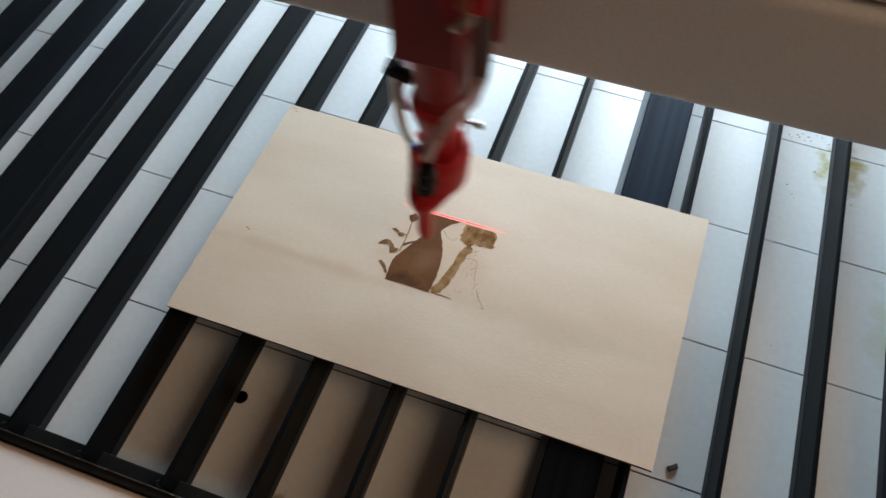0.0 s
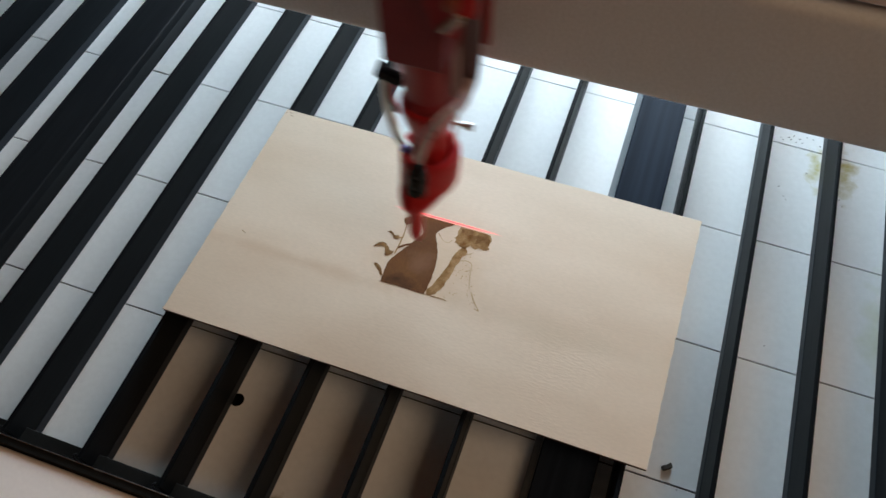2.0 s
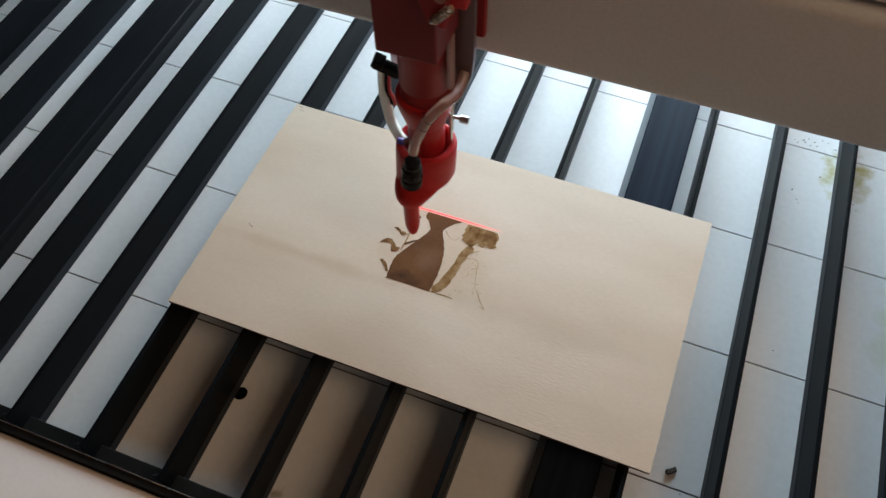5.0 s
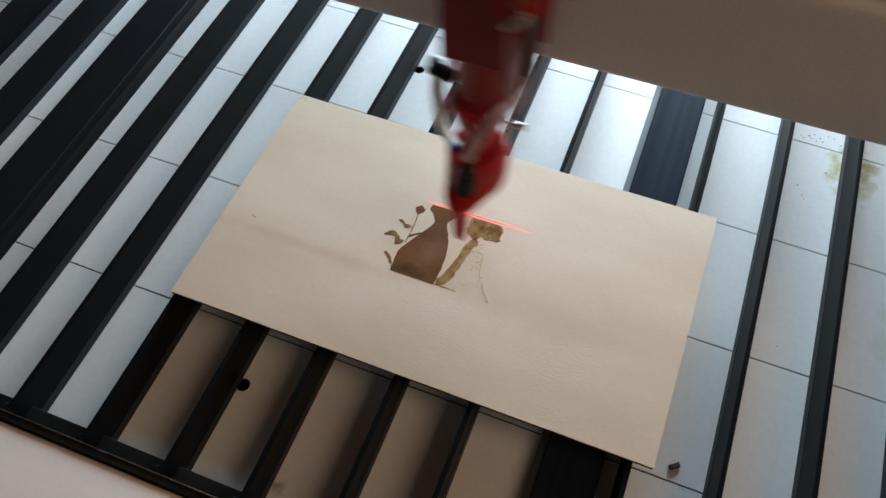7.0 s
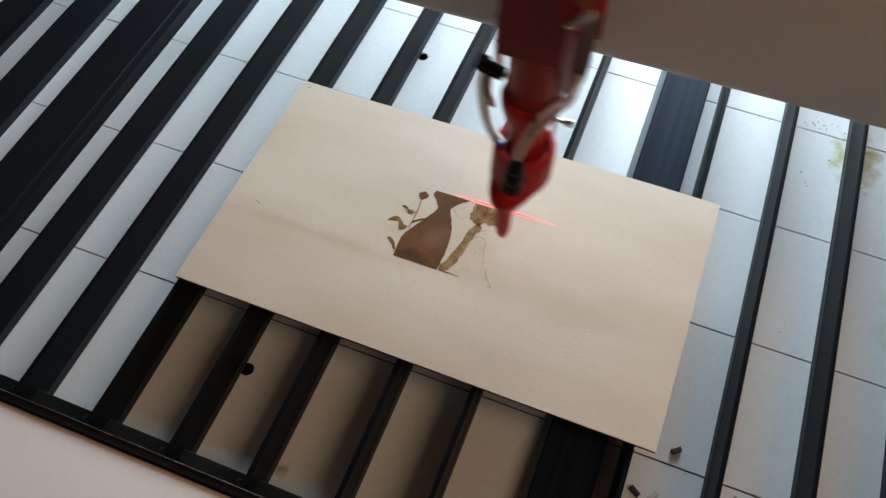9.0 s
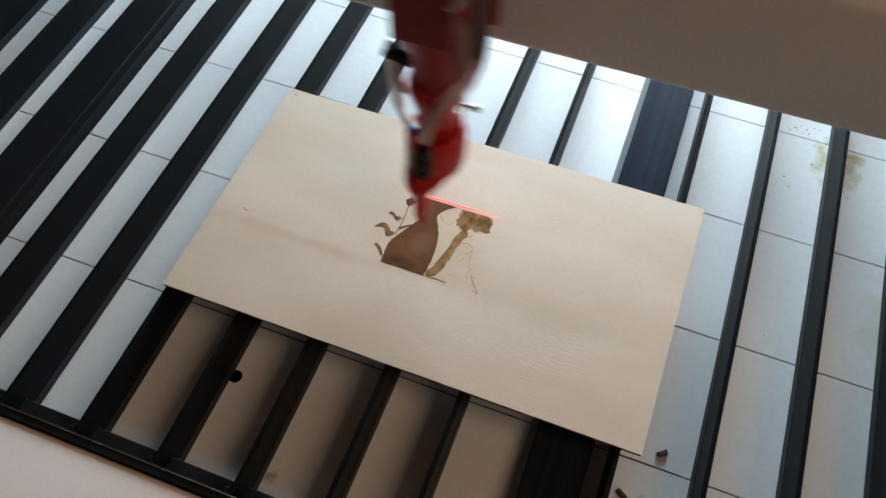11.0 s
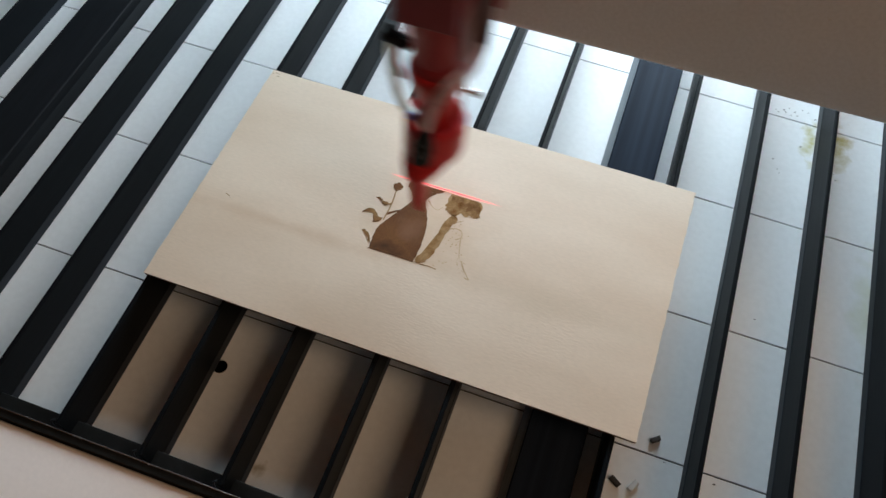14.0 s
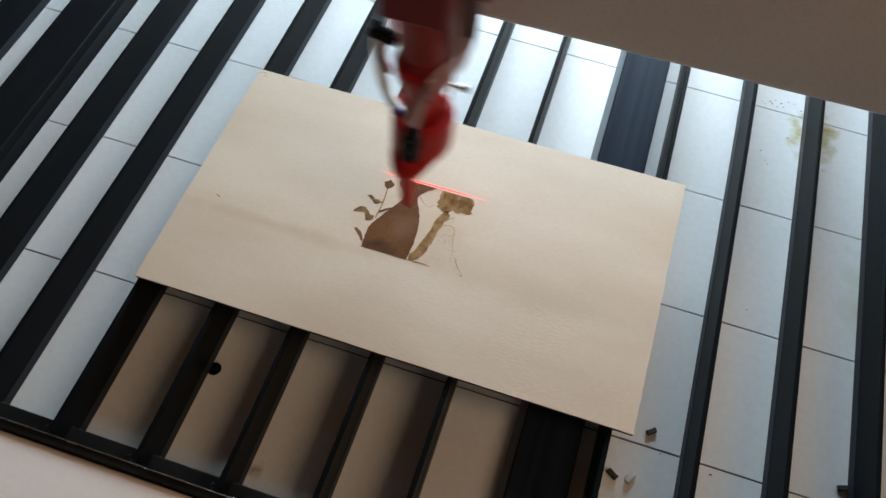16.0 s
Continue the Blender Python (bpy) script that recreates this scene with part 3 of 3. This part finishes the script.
# ---- the moving laser head; origin on the nozzle's axis ----
def laser_head():
    t = thing("laser_head", "red anodised laser head with air hoses and pointed nozzle", "laser head")
    # the lens tube stands on the beam's line; the air nozzle leans forward of it
    TX, TY = 0.0004, 0.0490
    part("nozzle", lathe(((0.0010, 0.0178), (0.0020, 0.0182), (0.0033, 0.0212), (0.0043, 0.0260), (0.0046, 0.0300), (0.0047, 0.0540)), (-0.0018, 0.0266, 0), steps=28), RED, t, "slim red pointed nozzle", True)
    part("cone", lathe(((0.0046, 0.0486, -0.0024, 0.0300), (0.0072, 0.0488, -0.0024, 0.0301), (0.0090, 0.0498, -0.0024, 0.0304), (0.0098, 0.0515, -0.0023, 0.0308), (0.0120, 0.0550, -0.0016, 0.0335), (0.0136, 0.0575, -0.0008, 0.0370),
                       (0.0144, 0.0588, -0.0002, 0.0392), (0.0150, 0.0592, 0.0001, 0.0410), (0.0168, 0.0598, 0.0004, 0.0440), (0.0174, 0.0615, 0.0006, 0.0455), (0.0175, 0.0740, 0.0006, 0.0472), (0.0174, 0.0795, 0.0006, 0.0478), (0.0169, 0.0810, 0.0006, 0.0480),
                       (0.0154, 0.0816, TX, 0.0484), (0.0136, 0.0810, TX, 0.0488), (0.0122, 0.0770, TX, TY), (0.0108, 0.0755, TX, TY)), steps=44), RED, t, "red air-assist cap with a stepped rim", True)
    part("tube", lathe(((0.0103, 0.0700), (0.0103, 0.1200)), (TX, TY, 0), steps=36), RED, t, "red lens tube", True)
    part("bell", lathe(((0.0106, 0.0985), (0.0114, 0.0990), (0.0128, 0.1040), (0.0148, 0.1110), (0.0156, 0.1150), (0.0157, 0.1185), (0.0152, 0.1194), (0.0137, 0.1200)), (TX, TY, 0), steps=40), RED, t, "red flared ring on the tube", True)
    part("collar", lathe(((0.0132, 0.1196), (0.0136, 0.1200), (0.0136, 0.1260), (0.0132, 0.1266), (0.0132, 0.1274), (0.0136, 0.1280), (0.0136, 0.1480), (0.0145, 0.1495), (0.0145, 0.1700)), (TX + 0.0008, TY, 0), steps=40), DARKRED, t, "dark red collar over the tube", True)
    part("clamp_screw", lathe(((0.0004, -0.0014), (0.0022, -0.0012), (0.0024, -0.0006), (0.0024, 0.0020)), (TX + 0.0030, TY - 0.0152, 0.1168), "Y", 14), RED, t, "small red clamp screw", True)
    # mirror housing
    HX, HY, HZ = -0.0030, 0.0180, -0.0175
    part("housing", box(-0.0090 + HX, 0.0215 + HX, 0.004 + HY, 0.0640, 0.1845 + HZ, 0.2540, 0.0010), SHADED_RED, t, "red painted mirror housing, its shade put into the colour")
    bm = bmesh.new()
    front = ((0.0040, 0.2700), (0.0065, 0.2360), (0.0190, 0.2020), (0.0275, 0.1990), (0.0275, 0.2700))
    a = [bm.verts.new((x + HX, -0.0010 + HY, z + HZ + 0.012)) for x, z in front]
    b = [bm.verts.new((x + HX, 0.0300 + HY, z + HZ + 0.012)) for x, z in front]
    for k in range(5):
        bm.faces.new((a[k], a[(k + 1) % 5], b[(k + 1) % 5], b[k]))
    bm.faces.new(a[::-1])
    bm.faces.new(b)
    bmesh.ops.bevel(bm, geom=list(bm.edges), offset=0.001, segments=2, affect="EDGES", profile=0.5)
    part("mirror_mount", bm, DARKRED, t, "red slanted mirror mount")
    part("carriage_plate", box(-0.0085, 0.0270, 0.0645, 0.0690, 0.150, 0.2450, 0.001), DARKRED, t)
    for sx, sz in ((0.0275, 0.2225), (0.0315, 0.2430)):
        sx, sz = sx + HX, sz + HZ
        part("spring", spring((sx - 0.0040, HY - 0.003, sz - 0.0050), (sx + 0.0035, HY - 0.005, sz + 0.0045), 0.0020, 0.00045, 6), STEEL, t, "coiled steel adjusting spring")
        part("screw", pipe(((sx - 0.0052, HY - 0.0027, sz - 0.0065), (sx + 0.0048, HY - 0.0054, sz + 0.0062)), 0.0011, 2, 10), STEEL, t, "steel adjusting screw")
    for kx, ky, kz in ((0.0285, -0.001, 0.2345), (0.0375, 0.004, 0.2400)):
        part("knob", lathe(((0.0018, -0.008), (0.0027, -0.0076), (0.0027, -0.0040), (0.0014, -0.0036), (0.0014, 0.004)), (kx + HX, ky + HY, kz + HZ), "Y", 18), BRASS, t, "brass thumb screw", True)
    part("adjusting_plate", box(0.0250 + HX, 0.0345 + HX, 0.0060 + HY, 0.0120 + HY, 0.2180 + HZ, 0.2520 + HZ, 0.001), RED, t, "red adjusting plate")
    # bare metal bracket beside the housing
    bm = bmesh.new()
    rim = ((0.0158, 0.1290), (0.0215, 0.1280), (0.0234, 0.1288), (0.0255, 0.1370), (0.0265, 0.1480), (0.0265, 0.1900), (0.0158, 0.1900))
    a = [bm.verts.new((x, 0.0500, z)) for x, z in rim]
    b = [bm.verts.new((x, 0.0540, z)) for x, z in rim]
    for k in range(7):
        bm.faces.new((a[k], a[(k + 1) % 7], b[(k + 1) % 7], b[k]))
    bm.faces.new(a[::-1])
    bm.faces.new(b)
    bmesh.ops.bevel(bm, geom=list(bm.edges), offset=0.0007, segments=2, affect="EDGES", profile=0.5)
    part("side_bracket", bm, BRACKET, t, "brushed metal side bracket, brown reflection put into its colour")
    # air fitting on the cap, with the clear hose
    f = part("air_fitting", lathe(((0.0050, 0), (0.0066, 0.0008), (0.0068, 0.0060), (0.0062, 0.0066), (0.0062, 0.0078), (0.0066, 0.0084), (0.0064, 0.0150), (0.0054, 0.0158), (0.0050, 0.0215), (0.0038, 0.0222)), (0, 0, 0), steps=20), BLACK, t, "black push-in air fitting", True)
    f.matrix_basis = pose(0.0023, 0.0205, 0.0748, -6, 2, 0) @ Matrix.Scale(0.88, 4)
    part("release_ring", lathe(((0.0052, 0.0165), (0.0057, 0.0167), (0.0057, 0.0180), (0.0052, 0.0182)), (0, 0, 0), steps=16), RAIL, f)
    part("hose_nut", lathe(((0.0060, 0.0095), (0.0072, 0.0097), (0.0072, 0.0125), (0.0060, 0.0127)), (0, 0, 0), steps=6), BLACK, f)
    hose = ((0.0030, 0.0240, 0.0986), (0.0048, 0.0240, 0.1077), (0.0073, 0.0260, 0.1150), (0.0110, 0.0280, 0.1235), (0.0177, 0.0320, 0.1325), (0.0212, 0.0390, 0.1330), (0.0218, 0.0455, 0.1345), (0.0218, 0.0510, 0.1385))
    part("clear_hose", pipe(hose, 0.0029, 10, 14), CLEAR, t, "clear pinkish air hose", True)
    for k, u in ((2, 0.3), (2, 0.9)):
        p, q = Vector(hose[k]), Vector(hose[k + 1])
        at, way = p.lerp(q, u), (q - p).normalized() * 0.00035
        part("hose_ring", pipe((at - way * 0.5, at + way * 0.5), 0.00298, 1, 16), BLACK, t, "thin dark printed ring")
    part("clear_tube", lathe(((0.0022, 0.134), (0.0022, 0.168)), (0.0172, 0.0430, 0), steps=16), CLEAR, t, "upright clear tube")
    # milky hose on the other side
    part("milky_hose", pipe(((-0.0113, 0.0440, 0.0796), (-0.0166, 0.0480, 0.0797), (-0.0240, 0.0550, 0.0824), (-0.0288, 0.0600, 0.0926), (-0.0305, 0.0630, 0.1042), (-0.0285, 0.0610, 0.1180)), 0.0031, 10, 14), HOSE, t, "milky white air hose", True)
    part("hose_clip", lathe(((0.0020, -0.0016), (0.0020, 0.0016)), (-0.0120, 0.0410, 0.0830), "X", 12), BLUE, t, "small blue clip")
    p = part("sensor_plug", box(-0.0085, 0.0070, -0.0030, 0.0030, -0.0030, 0.0030, 0.0010), BLACK, t, "black sensor plug")
    p.matrix_basis = pose(-0.0235, 0.0570, 0.1205, 0, 22, 8)
    part("plug_clip", box(-0.0095, -0.0030, -0.0038, 0.0038, -0.0010, 0.0042, 0.0006), BLACK, p)
    part("latch", box(-0.0020, 0.0040, -0.0012, 0.0012, 0.0032, 0.0042, 0.0003), BLACK, p)
    part("plug_pin", lathe(((0.0021, 0.0068), (0.0021, 0.0110)), (0, 0, 0), "X", 12), HOSE, p, "pale plug end")
    for dx, mat, lab in ((0.0, BLACK, "black wire"), (0.0018, REDWIRE, "red wire"), (-0.0020, HOSE, "white wire")):
        part("wire", pipe([(x + dx, y, z) for x, y, z in ((-0.0263, 0.0590, 0.1150), (-0.0262, 0.0575, 0.1034), (-0.0238, 0.0570, 0.0976), (-0.0233, 0.0570, 0.0933))], 0.0010, 6, 8), mat, t, lab)
    part("side_tube", lathe(((0.0030, 0.1150), (0.0030, 0.1500)), (-0.0225, 0.0655, 0), steps=16), CLEAR, t, "upright clear tube")
    part("dark_sleeve", lathe(((0.0033, 0.1290), (0.0033, 0.1330)), (-0.0225, 0.0655, 0), steps=16), STEEL, t)
    part("steel_rod", pipe(((0.0135, 0.0520, 0.0780), (0.0152, 0.0520, 0.1290)), 0.0012, 2, 12), STEEL, t, "thin upright steel rod", True)
    part("thumb_screw", lathe(((0.0009, -0.0040), (0.0009, 0.0030), (0.0022, 0.0032), (0.0022, 0.0075), (0.0018, 0.0079)), (0.0161, 0.0520, 0.1021), "X", 14), STEEL, t, "small steel thumb screw", True)
    # the red pointer's line of light on the board
    bm = bmesh.new()
    bmesh.ops.create_grid(bm, x_segments=24, y_segments=1, size=1)
    for v in bm.verts:
        v.co = Vector((v.co.x * 0.037, 0.0570 + v.co.y * 0.00042, 0.0006))
    line = part("pointer_line", bm, GLOW, t, "glowing red pointer line on the board")
    return t, line


HEAD, POINTER = laser_head()

# times at which the head turns about, at its near and far end by turns
TURNS = (-0.235, 0.078, 0.388, 0.690, 1.005, 1.303, 1.622, 1.932, 2.247, 2.560, 2.861, 3.170, 3.470, 3.780, 4.085, 4.395, 4.705, 5.015, 5.320, 5.630, 5.945, 6.250,
         6.560, 6.856, 7.142, 7.442, 7.733, 8.048, 8.350, 8.655, 8.960, 9.263, 9.566, 9.868, 10.170, 10.472, 10.779, 11.074, 11.388, 11.684, 12.000, 12.290, 12.606, 12.893,
         13.203, 13.492, 13.808, 14.092, 14.410, 14.695, 15.013, 15.298, 15.619, 15.908, 16.220)
X_FAR, X_NEAR = 0.0345, -0.0215


def head_x(t):
    i = max(k for k in range(len(TURNS) - 1) if TURNS[k] <= t)
    u = (t - TURNS[i]) / (TURNS[i + 1] - TURNS[i])
    a = 0.24
    v = 1 / (1 - a)
    s = v * u * u / (2 * a) if u < a else (1 - v * (1 - u) ** 2 / (2 * a) if u > 1 - a else v * (u - a / 2))
    x0, x1 = (X_FAR, X_NEAR) if i % 2 == 0 else (X_NEAR, X_FAR)
    return x0 + (x1 - x0) * s


def motions():
    times = [k / 30 for k in range(481)]
    walk(HEAD, [(t, pose(head_x(t), 0, 0)) for t in times])
    walk(POINTER, [(t, pose(0.0005 - 0.36 * (head_x(t) - 0.0065), 0, 0)) for t in times])


motions()
